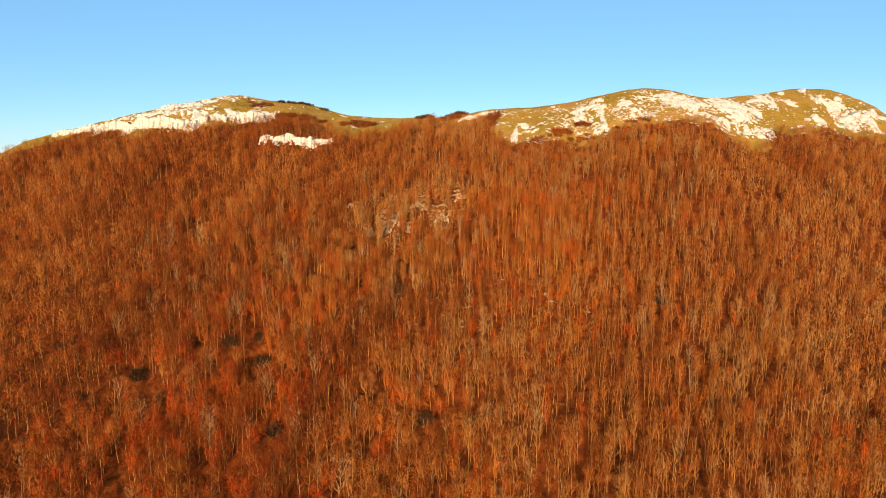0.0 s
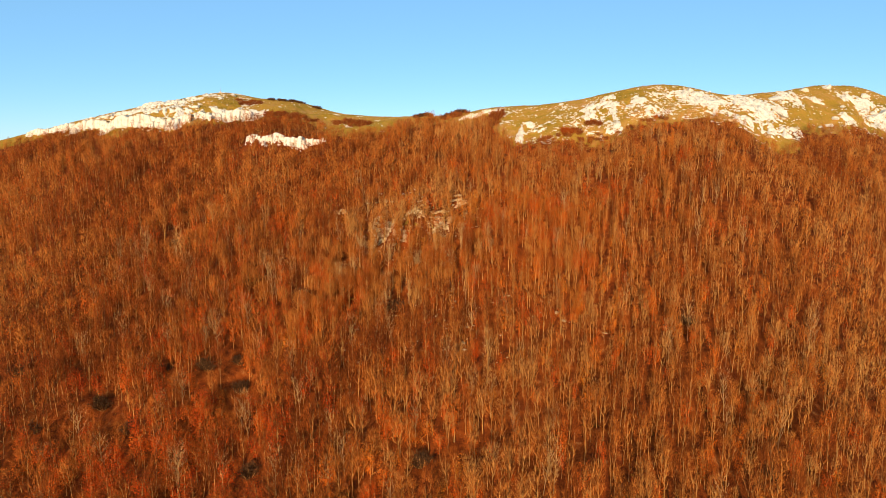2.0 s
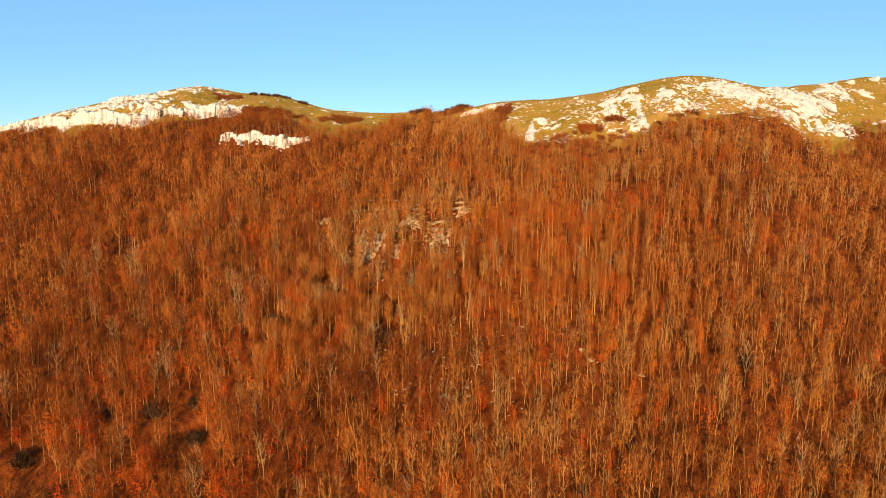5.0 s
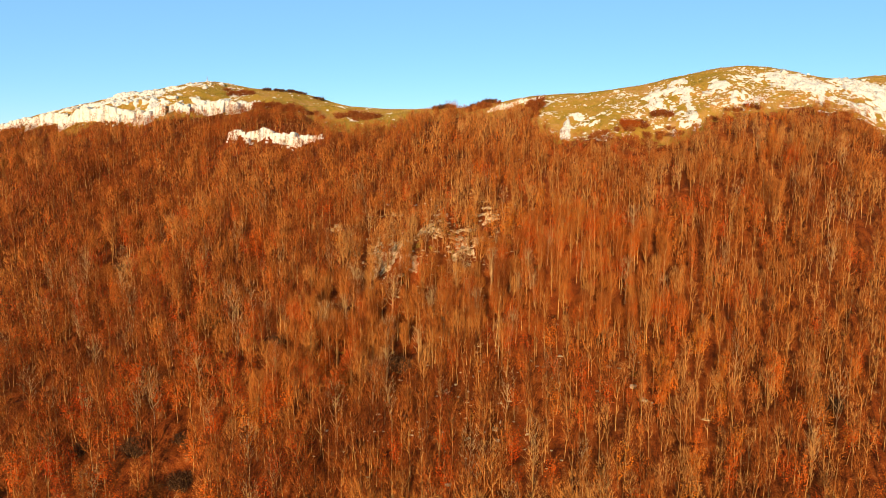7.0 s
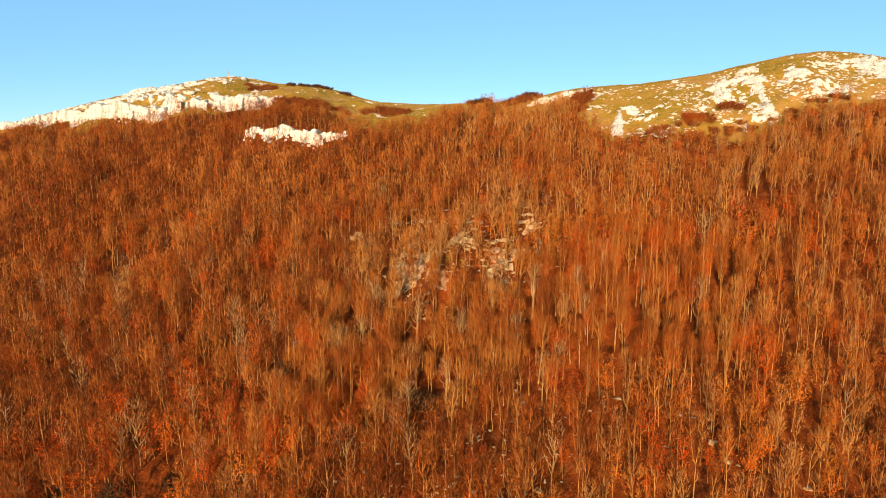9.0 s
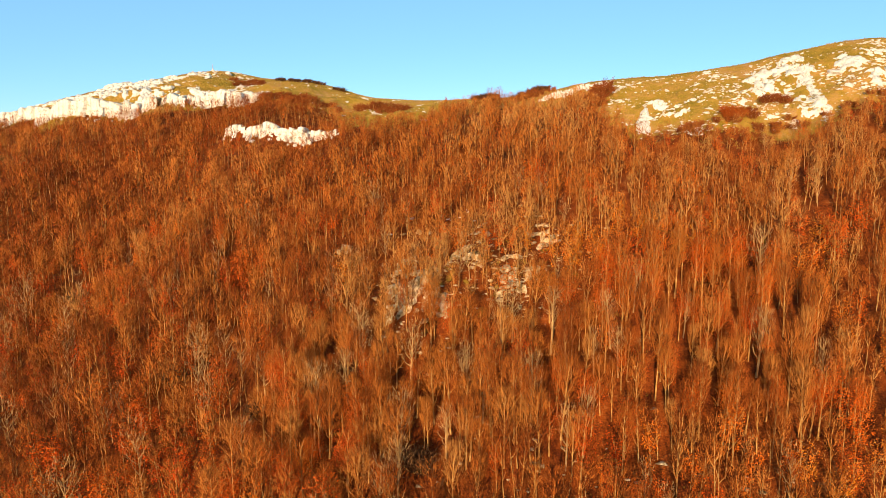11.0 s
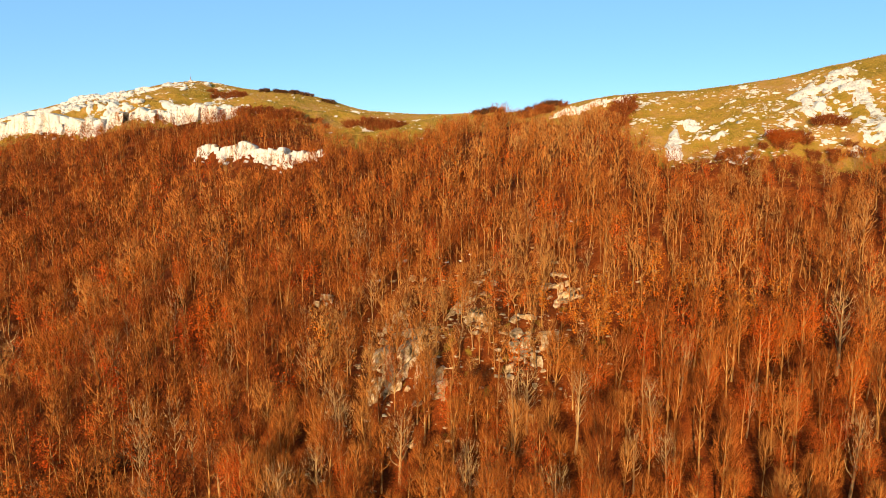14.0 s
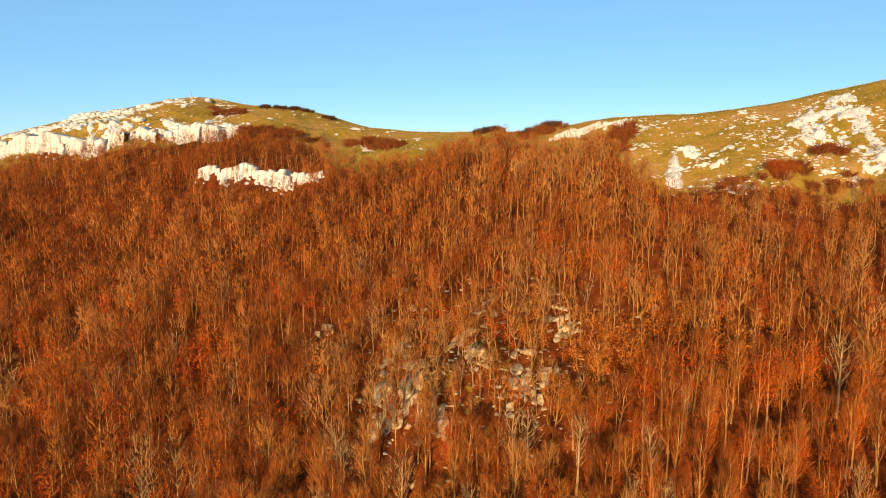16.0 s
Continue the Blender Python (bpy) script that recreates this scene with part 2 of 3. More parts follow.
def height(x, y):
    """Height of the ground at x, y (arrays)."""
    x, y = np.asarray(x, float), np.asarray(y, float)
    xi = np.clip(x, -300, 290)
    s = crest_y(xi) - y
    zc = glide(CREST[:, 0], CREST[:, 2], xi) - np.maximum(np.abs(x) - 215, 0) * 0.30
    sc = np.clip(s, 0, 240)
    cols = np.stack([glide(DROP_S, DROP[a], sc) for a in range(len(DROP_X))])
    xc = np.clip(x, -240, 240)
    i = np.clip(np.searchsorted(DROP_X, xc) - 1, 0, len(DROP_X) - 2)
    m = np.gradient(cols, DROP_X, axis=0)
    t = (xc - DROP_X[i]) / 60.0
    pick = lambda a, k: np.take_along_axis(a, k[None], 0)[0]
    drop = ((2 * t**3 - 3 * t**2 + 1) * pick(cols, i) + (t**3 - 2 * t**2 + t) * 60 * pick(m, i)
            + (3 * t**2 - 2 * t**3) * pick(cols, i + 1) + (t**3 - t**2) * 60 * pick(m, i + 1))
    back = np.maximum(-s, 0)
    z = zc - drop - np.where(back < 90, 0.0022 * back**2, 17.8 + 0.4 * (back - 90)) - np.maximum(s - 240, 0) * 0.33
    rough = sum(a * np.sin(6.283 / w * (x * math.cos(p) + y * math.sin(p)) + q) for p, q, w, a in WAVES)
    z = z + rough * np.clip((s + 3) / 30, 0.12, 1.0)
    z = z + 6.0 * np.exp(-(((x + 12) / 18) ** 2) - ((y - 235) / 10) ** 2)     # the rocky nose in the wood
    floor_z = -95.0
    return floor_z + np.logaddexp(0, (z - floor_z) / 12) * 12


def below(x, y):
    """Metres in front of the forest's upper edge (minus: on the open ridge)."""
    return crest_y(np.clip(x, -300, 290)) - y - treeline(x)


# ---- meshes ----


def mesh_of(name, verts, tris, mats, slot=None, tone=None, smooth=False, puff=None):
    me = bpy.data.meshes.new(name)
    verts, tris = np.asarray(verts, np.float32), np.asarray(tris, np.int32)
    me.vertices.add(len(verts))
    me.vertices.foreach_set("co", verts.ravel())
    me.loops.add(tris.size)
    me.loops.foreach_set("vertex_index", tris.ravel())
    me.polygons.add(len(tris))
    me.polygons.foreach_set("loop_start", np.arange(0, tris.size, tris.shape[1], dtype=np.int32))
    if slot is not None:
        me.polygons.foreach_set("material_index", np.asarray(slot, np.int32))
    if smooth:
        me.polygons.foreach_set("use_smooth", np.ones(len(tris), bool))
    for m in mats:
        me.materials.append(m)
    if tone is not None:
        me.attributes.new("tone", "FLOAT", "POINT").data.foreach_set("value", np.asarray(tone, np.float32))
    if puff is not None:
        me.attributes.new("puff", "FLOAT_VECTOR", "POINT").data.foreach_set("vector", np.asarray(puff, np.float32).ravel())
    me.update(calc_edges=True)
    return me


def child(name, me, parent, label=""):
    ob = new(name, me)
    ob.parent = parent
    return tagged(ob, label)


def empty(name, m):
    ob = new(name)
    ob.empty_display_size = 0.5
    ob.matrix_basis = m
    return ob


# ---- ground ----
def grow(a, b, step, far):
    mid = np.arange(a, b + step, step)
    out = np.cumsum(step * 1.22 ** np.arange(1, 60))
    out = out[out < far]
    return np.concatenate(((a - out)[::-1], mid, mid[-1] + out))


gx, gy = grow(-270, 270, 2.0, 4000), grow(90, 410, 2.0, 4000)
XX, YY = np.meshgrid(gx, gy)
ZZ = height(XX.ravel(), YY.ravel())
nx, ny = len(gx), len(gy)
ii = (np.arange(ny - 1)[:, None] * nx + np.arange(nx - 1)[None]).ravel()
ground = new("ground", mesh_of("ground", np.stack((XX.ravel(), YY.ravel(), ZZ), 1), np.stack((ii, ii + 1, ii + nx + 1, ii + nx), 1), [GROUND], smooth=True))
edge = below(XX.ravel(), YY.ravel())
edge = edge + 2.5 * np.sin(XX.ravel() / 5.3 + 1.7 * np.sin(YY.ravel() / 7.1)) + 2 * np.sin(YY.ravel() / 3.7 + XX.ravel() / 9.0)
ground.data.attributes.new("litter", "FLOAT", "POINT").data.foreach_set("value", (np.clip(edge / 5 + 0.6, 0, 1) - 0.3 * np.exp(-((XX.ravel() + 9) / 19) ** 2 - ((YY.ravel() - 241) / 14) ** 2)).astype(np.float32))
tagged(ground, "steep mountainside, orange leaf litter below dry yellow grass", "hillside", kind="structure")

# ---- trees ----


def tube(pts, radii, sides, V, T):
    """A tapered limb through pts."""
    base = sum(len(v) for v in V)
    ring = []
    for k, p in enumerate(pts):
        d = pts[min(k + 1, len(pts) - 1)] - pts[max(k - 1, 0)]
        d = d / (np.linalg.norm(d) + 1e-9)
        u = np.cross(d, (0.31, 0.95, 0.05))
        u /= np.linalg.norm(u) + 1e-9
        w = np.cross(d, u)
        a = np.arange(sides) * 2 * math.pi / sides
        ring.append(p + radii[k] * (np.cos(a)[:, None] * u + np.sin(a)[:, None] * w))
    V.append(np.concatenate(ring))
    for k in range(len(pts) - 1):
        for j in range(sides):
            a, b = base + k * sides + j, base + k * sides + (j + 1) % sides
            T.append((a, b, b + sides))
            T.append((a, b + sides, a + sides))


def spikes(rng, starts, dirs, lengths, widths):
    """Fine twigs: a slim pointed blade each."""
    n = len(starts)
    side = np.cross(dirs, rng.normal(size=(n, 3)))
    side /= np.linalg.norm(side, axis=1)[:, None] + 1e-9
    a, b = starts - side * widths[:, None] / 2, starts + side * widths[:, None] / 2
    c = starts + dirs * lengths[:, None]
    return np.stack((a, b, c), 1).reshape(-1, 3)


def unit(v):
    return v / (np.linalg.norm(v, axis=-1, keepdims=True) + 1e-9)


def joined(parts):
    """One template out of parts with their slots: verts, tris, slot."""
    V, T, S, N, n = [], [], [], [], 0
    for (part_, slot) in parts:
        if part_ is None:
            continue
        v, t = np.asarray(part_[0]), np.asarray(part_[1])
        V.append(v)
        T.append(t + n)
        S.append(np.full(len(t), slot))
        N.append(part_[2] if len(part_) > 2 else np.zeros((len(v), 3)))
        n += len(v)
    return np.concatenate(V), np.concatenate(T), np.concatenate(S), np.concatenate(N)


def beech(seed, limbs, twigs, leaves, sides, tall=12.0, spread=1.0, width=0.085, thick=1.0, leaf_size=1.0, plume=1.6):
    """Parts of a bare beech: trunk, branches, twigs, leaves, each as (verts, tris)."""
    rng = np.random.default_rng(seed)
    lean = rng.normal(0, 0.35, 2)
    k = np.linspace(0, 1, 5 if sides > 3 else 4)
    wob = rng.normal(0, 0.14, (len(k), 2)) * k[:, None]
    axis = np.stack((lean[0] * k + wob[:, 0], lean[1] * k + wob[:, 1], -0.6 + k * (tall * (0.86 if sides > 3 else 0.74) + 0.6)), 1)
    V, T = [], []
    tube(axis, (0.13 if sides > 3 else 0.065) * thick * (1 - k) ** 0.8 + 0.028, sides, V, T)
    trunk = (np.concatenate(V), T)
    V, T = [], []
    starts, dirs = [], []
    for j in range(limbs):
        f = 0.30 + 0.62 * (j + rng.random()) / limbs
        p = np.array([np.interp(f, k, axis[:, c]) for c in range(3)])
        az = j * 2.4 + rng.normal(0, 0.4)
        el = radians(rng.uniform(40, 66) + 15 * f)
        ln = tall * rng.uniform(0.15, 0.25) * (1.2 - 0.6 * f)
        d = np.array((math.cos(az) * math.cos(el) * spread, math.sin(az) * math.cos(el) * spread, math.sin(el)))
        mid = p + d * ln * 0.5 + rng.normal(0, 0.12, 3)
        end = mid + unit(d + np.array((0, 0, 0.7))) * ln * 0.55
        r = 0.085 * thick * (1.1 - 0.6 * f)
        if sides > 3:
            tube([p, mid, end], (r, r * 0.65, 0.018), 3, V, T)
        else:
            tube([p, mid, end], (r * 0.8, r * 0.6, 0.02), 3, V, T)
        for q in rng.random(max(3, twigs // limbs)):
            starts.append(p + (mid - p) * min(1, q * 2) + (end - mid) * max(0, q * 2 - 1))
            dirs.append(unit((mid - p) if q < 0.5 else (end - mid)))
    wood = joined(((trunk, 0), ((np.concatenate(V), T), 0)))[:2]
    starts, dirs = np.array(starts), np.array(dirs)
    dirs = unit(dirs * 0.8 + np.array((0, 0, 0.55)) + rng.normal(0, 0.36, dirs.shape))
    # the plume: fine twigs that fan up and out, wide at mid-height and drawn in towards the top
    n = int(len(starts) * plume)
    f = rng.beta(1.7, 1.15, n)
    az = rng.uniform(0, 2 * math.pi, n)
    lobes = 1 + 0.22 * np.sin(3 * az + rng.uniform(0, 6)) + 0.16 * np.sin(5 * az + 9 * f + rng.uniform(0, 6))
    rad = 0.122 * spread * tall * np.sin(math.pi * np.clip(0.10 + 0.76 * f, 0, 1)) ** 0.7 * lobes * rng.uniform(0.25, 1.0, n) ** 0.5
    out = np.stack((np.cos(az), np.sin(az), np.zeros(n)), 1)
    c = out * rad[:, None] + np.stack((lean[0] * (0.4 + 0.5 * f), lean[1] * (0.4 + 0.5 * f), tall * (0.40 + 0.52 * f)), 1)
    starts = np.concatenate((starts, c))
    dirs = np.concatenate((dirs, unit(out * 0.5 + np.array((0, 0, 1.0)) + rng.normal(0, 0.30, (n, 3)))))
    ln = rng.uniform(0.5, 1.3, len(starts)) * tall / 12
    tv = spikes(rng, starts, dirs, ln, rng.uniform(0.6, 1.4, len(starts)) * width)
    heart = np.array((lean[0] * 0.7, lean[1] * 0.7, tall * 0.62))
    bulge = lambda v: unit((v - heart) / np.array((0.13 * spread, 0.13 * spread, 0.40)) / tall + (0, 0, 0.1))
    twig = (tv, np.arange(len(tv)).reshape(-1, 3), np.repeat(bulge(starts), 3, 0))
    leaf = None
    if leaves:
        pick = rng.integers(0, len(starts), leaves)
        c = starts[pick] + dirs[pick] * ln[pick][:, None] * rng.random((leaves, 1)) + rng.normal(0, 0.25, (leaves, 3))
        c[:, 2] = c[:, 2] * rng.uniform(0.7, 1.0, leaves)
        d = unit(rng.normal(size=(leaves, 3)) * (1, 1, 0.35))
        lv = spikes(rng, c, d, rng.uniform(0.25, 0.6, leaves) * leaf_size, rng.uniform(0.2, 0.42, leaves) * leaf_size)
        leaf = (lv, np.arange(len(lv)).reshape(-1, 3), np.repeat(bulge(c), 3, 0))
    return wood, twig, leaf


rng = np.random.default_rng(5)
STEP = 2.78
px, py = np.meshgrid(np.arange(-275, 262, STEP), np.arange(96, 372, STEP))
px, py = px.ravel() + rng.uniform(-1.2, 1.2, px.size), py.ravel() + rng.uniform(-1.2, 1.2, py.size)
ex, ey = np.meshgrid(np.arange(-230, 225, 2.5), np.arange(230, 345, 2.5))
ex, ey = ex.ravel() + rng.uniform(-1.2, 1.2, ex.size), ey.ravel() + rng.uniform(-1.2, 1.2, ey.size)
edge_band = (below(ex, ey) < 24) & (below(ex, ey) > 0) & (rng.random(ex.size) < 0.6)
px, py = np.concatenate((px, ex[edge_band])), np.concatenate((py, ey[edge_band]))
depth = below(px, py)
seen = (np.abs(px + 8) < 0.70 * py + 22) & (py > np.interp(px, (-120, -70, 0, 50, 100), (137, 138, 122, 114, 112))) & (depth > rng.uniform(-2, 2, px.size))
crag_front = (px > -92) & (px < -53) & (py > 299) & (py < 310.5)
seen &= ~crag_front | (rng.random(px.size) < 0.30)
clear = ((px + 10) / 21) ** 2 + ((py - 240) / 15) ** 2
gap = 0.5 + 0.5 * np.sin(px / 9.0 + 2.0 * np.sin(py / 13.0)) * np.sin(py / 8.0 + 1.3 * np.sin(px / 17.0))
slim = np.clip((px + 25) / 50, 0, 1)
before = np.zeros(px.size, bool)
for x, y, w, h in LEDGES:
    before |= (np.abs(px - x - 0.6) < w / 2 + 0.8) & (py < y + 1.5) & (py > y - 8)
thin = np.interp(py, (150, 228), (0.80, 1.0)) * (1 + 0.25 * slim * (py < 215))
keep = seen & (~before | (rng.random(px.size) < 0.82)) & (rng.random(px.size) < thin * np.where(clear < 1, 0.85, 1.0) * np.where(gap > 0.9, 0.55, 0.99))
# no trees where added dark thickets make the shaded gaps
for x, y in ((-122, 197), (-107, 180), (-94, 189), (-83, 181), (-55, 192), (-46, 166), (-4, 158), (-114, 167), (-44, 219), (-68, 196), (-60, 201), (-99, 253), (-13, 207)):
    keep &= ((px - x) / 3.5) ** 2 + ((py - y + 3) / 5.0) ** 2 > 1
px, py, depth = px[keep], py[keep], depth[keep]
pz = height(px, py)
# patches where more brown leaves still hang, and a tone for each tree
patch = 0.5 + 0.25 * np.sin(px / 14.0 + 1.9 * np.sin(py / 19.0)) + 0.25 * np.sin(py / 11.0 - px / 23.0 + 1.2 * np.sin(px / 9.0))
size = np.clip(0.38 + depth / 65, 0.38, 0.88) * rng.uniform(0.70, 1.24, px.size)
size[crag_front[keep]] *= 0.4
size = np.minimum(size, 0.42 + np.clip(depth, 0, None) / 55)
size *= np.interp(py, (150, 228), (1.10, 1.0)) * (1 - 0.06 * slim[keep] * (py < 225))
wide = np.interp(py, (150, 228), (1.10, 1.0)) * (1 - 0.22 * slim[keep] * (py < 225)) * (1 + 0.15 * (1 - slim[keep]))
size[clear[keep] < 1] *= 0.85
leafy = rng.random(px.size) < 0.08 + 0.34 * patch**2 + 0.14 * np.exp(-((px + 75) / 50) ** 2 - ((py - 180) / 45) ** 2) + 0.36 * np.exp(-((px - 30) / 22) ** 2 - ((py - 218) / 22) ** 2)
# random and patchy tones, plus painted light: sunlit right brighter, shaded lower left darker
tones = np.clip(0.55 + 0.5 * (patch - 0.5) + 0.16 * np.tanh((px + 5) / 45) + 0.5 * (clear[keep] < 1.25) - 0.25 * np.exp(-((px + 75) / 55) ** 2 - ((py - 165) / 40) ** 2) + rng.uniform(-0.42, 0.42, px.size), 0.02, 0.98)
# single trees still in leaf: x, y, radius, tone
for x, y, reach, tone_at in ((10, 237, 5.0, 0.97), (15, 233, 3.0, 0.92), (-3, 244, 2.6, 0.6), (-17, 262, 2.4, 0.1), (26, 262, 3.0, 0.7), (-70, 172, 3.0, 0.3), (-62, 176, 2.5, 0.2)):
    spot_on = (px - x) ** 2 + (py - y) ** 2 < reach**2
    leafy |= spot_on
    tones[spot_on] = tone_at
near = (px > -44) & (px < 44) & (py > 200) & (py < 230)
near_ids = np.nonzero(near)[0][:300]
is_near = np.zeros(px.size, bool)
is_near[near_ids] = True

# the nearest stand: each tree a thing of its own
KINDS = []
for k in range(10):
    old = k == 6
    wood, twig, leaf = beech(40 + k, 14 if old else 11, 150 if old else 400 if k < 7 else 150, 1600 if k >= 7 else 0, 6, spread=(1.25 if old else 0.98 + 0.03 * k), width=0.05, thick=1.7 if old else 1.0, leaf_size=0.36)
    KINDS.append([mesh_of("trunk", *wood, [PALE if old else BARK]), mesh_of("crown", *twig[:2], [PALE if old else TWIG], puff=twig[2]), mesh_of("foliage", *leaf[:2], [LEAF], puff=leaf[2]) if leaf else None])
for n, i in enumerate(near_ids):
    kind = KINDS[7 + n % 3] if leafy[i] else KINDS[n % 7]
    s = size[i]
    tree = empty("beech_tree", pose(px[i], py[i], pz[i], rng.normal(0, 2), rng.normal(0, 2), rng.uniform(0, 360)) @ Matrix.Diagonal((s * wide[i], s * wide[i], s * rng.uniform(0.9, 1.12), 1)))
    for name, me in zip(("trunk", "crown", "foliage"), kind):
        if me:
            child(name, me, tree)
    tagged(tree, "tall beech still holding some orange leaves on the slope" if leafy[i] else "tall slender bare beech with pale trunk and rust twigs", "tree", "beeches on the slope")

# the rest of the wood
bare_kinds = [joined(zip(beech(100 + k, 5, 150, 0, 3, spread=0.97 + 0.04 * k, width=0.07), (0, 1, 2))) for k in range(9)]
bare_kinds += [joined(zip(beech(150 + k, 11, 66, 0, 3, spread=1.15, width=0.06, thick=1.4), (3, 3, 2))) for k in range(1)]
leaf_kinds = [joined(zip(beech(200 + k, 4, 32, 460, 3, tall=10.5, spread=1.2, width=0.08, leaf_size=0.6), (0, 1, 2))) for k in range(4)]
poles = [joined(zip(beech(130 + k, 4, 100, 0, 3, tall=11.5, spread=0.85 + 0.03 * k, width=0.075, thick=1.5), (0, 1, 2))) for k in range(6)]
bare_far = [joined(zip(beech(400 + k, 3, 69, 0, 3, spread=0.98 + 0.04 * k, width=0.13), (0, 1, 2))) for k in range(9)]
leaf_far = [joined(zip(beech(500 + k, 3, 24, 105, 3, tall=10.5, spread=1.2, width=0.14, leaf_size=0.75), (0, 1, 2))) for k in range(4)]
close = (py < 266) & (np.abs(px + 8) < 105)
pole = (rng.random(px.size) < 0.15 + 0.55 * np.clip((px + 20) / 40, 0, 1)) & ~leafy
V, T, S, TN, PF, base = [], [], [], [], [], 0
for group, flag, zone in ((bare_kinds, False, close & ~pole), (poles, False, close & pole), (leaf_kinds, True, close), (bare_far, False, ~close), (leaf_far, True, ~close)):
    ids = np.nonzero((leafy == flag) & ~is_near & zone)[0]
    which = rng.integers(0, len(group), len(ids))
    for k, (v, t, s, q) in enumerate(group):
        sel = ids[which == k]
        a = rng.uniform(0, 6.283, len(sel))
        sc = size[sel]
        tl = rng.normal(0, 0.035, (len(sel), 2))
        x = v[None, :, 0] * np.cos(a)[:, None] - v[None, :, 1] * np.sin(a)[:, None]
        y = v[None, :, 0] * np.sin(a)[:, None] + v[None, :, 1] * np.cos(a)[:, None]
        z = np.broadcast_to(v[None, :, 2], x.shape)
        wd = (sc * wide[sel])[:, None]
        w = np.stack((x * wd + px[sel][:, None] + tl[:, :1] * z, y * wd + py[sel][:, None] + tl[:, 1:] * z,
                      z * (sc * rng.uniform(0.88, 1.15, len(sel)))[:, None] + pz[sel][:, None]), 2)
        V.append(w.reshape(-1, 3))
        PF.append(np.stack((q[None, :, 0] * np.cos(a)[:, None] - q[None, :, 1] * np.sin(a)[:, None], q[None, :, 0] * np.sin(a)[:, None] + q[None, :, 1] * np.cos(a)[:, None], np.broadcast_to(q[None, :, 2], x.shape)), 2).reshape(-1, 3).astype(np.float32))
        T.append((t[None] + (base + np.arange(len(sel)) * len(v))[:, None, None]).reshape(-1, 3))
        S.append(np.tile(s, len(sel)))
        TN.append(np.repeat(tones[sel], len(v)))
        base += len(sel) * len(v)
forest = new("beech_forest", mesh_of("beech_forest", np.concatenate(V), np.concatenate(T), [BARK, TWIG, LEAF, PALE], np.concatenate(S), np.concatenate(TN), puff=np.concatenate(PF)))
tagged(forest, "dense leafless beech forest in rust and orange covering the slope", "forest", kind="stuff")

# ---- limestone ----


def lump(bm, seed, w, d, h, at, turn=None, points=22, boxy=3.0):
    """One angular block of limestone into bm."""
    r = random.Random(seed)
    made = []
    for k in range(points):
        p = Vector((r.gauss(0, 1), r.gauss(0, 1), r.gauss(0, 1))).normalized()
        q = (abs(p.x) ** boxy + abs(p.y) ** boxy + abs(p.z) ** boxy) ** (1 / boxy)
        p = p / q * r.uniform(0.82, 1.08)
        p = Vector((p.x * w / 2, p.y * d / 2, p.z * h / 2))
        made.append(bm.verts.new(Vector(at) + (turn @ p if turn else p)))
    out = bmesh.ops.convex_hull(bm, input=made)
    bmesh.ops.delete(bm, geom=[g for g in {*out["geom_interior"], *out["geom_unused"]} if isinstance(g, bmesh.types.BMVert)], context="VERTS")


def spot(x, y):
    return float(height(np.array([x]), np.array([y]))[0])


def outcrop(x, y, w, h, seed, label, flat, stone=ROCK):
    """Broken limestone, w wide and h high: upright crags, or (flat) ribs that lie in the slope."""
    r = random.Random(seed)
    z0 = spot(x, y)
    crag = empty("rock_outcrop", pose(x, y, z0))

    def block(*shape):
        bm = bmesh.new()
        lump(bm, *shape)
        me = bpy.data.meshes.new("block")
        bm.to_mesh(me)
        bm.free()
        me.materials.append(stone)
        child("block", me, crag)

    fall = (spot(x, y + 4) - spot(x, y - 4)) / 8
    side = (spot(x + 4, y) - spot(x - 4, y)) / 8
    lie = Euler((math.atan(fall), -math.atan(side), 0)).to_matrix()
    if flat:
        deep = h / max(0.45, fall)
        rock_sheet(crag, x, y, z0, w, deep, min(1.15, 0.5 + 0.06 * w), seed)
        n = max(5, round(w * h / 5))
        for k in range(n):
            dx, dy = r.gauss(0, 0.36) * w, r.gauss(0, 0.36) * deep
            ww, ll = r.uniform(0.5, 1.7) * (w / 8) ** 0.35, r.uniform(0.5, 1.3) * (h / 5) ** 0.35
            zz = spot(x + dx, y + dy) - z0
            block(seed * 97 + k, ww, ll, r.uniform(0.6, 1.1), (dx, dy, zz + r.uniform(-0.30, 0.05)), lie @ Euler((r.uniform(0.0, 0.6), r.uniform(-0.2, 0.2), r.uniform(-0.7, 0.7))).to_matrix(), 16)
    else:
        crag_face(crag, x, y, z0, w, h, fall, seed, stone)
        n = max(2, round(w / 2.6))
        for k in range(n):
            dx, dy = r.uniform(-0.55, 0.55) * w, -r.uniform(0.4, 1.6)
            s = r.uniform(0.6, 1.5)
            block(seed * 97 + 500 + k, s * 1.3, s, s * 0.9, (dx, dy, spot(x + dx, y + dy) - z0 + 0.1), Euler((0.3, 0, r.uniform(0, 6))).to_matrix(), 14)
    return tagged(crag, label, "rock", "limestone crags below the crest")


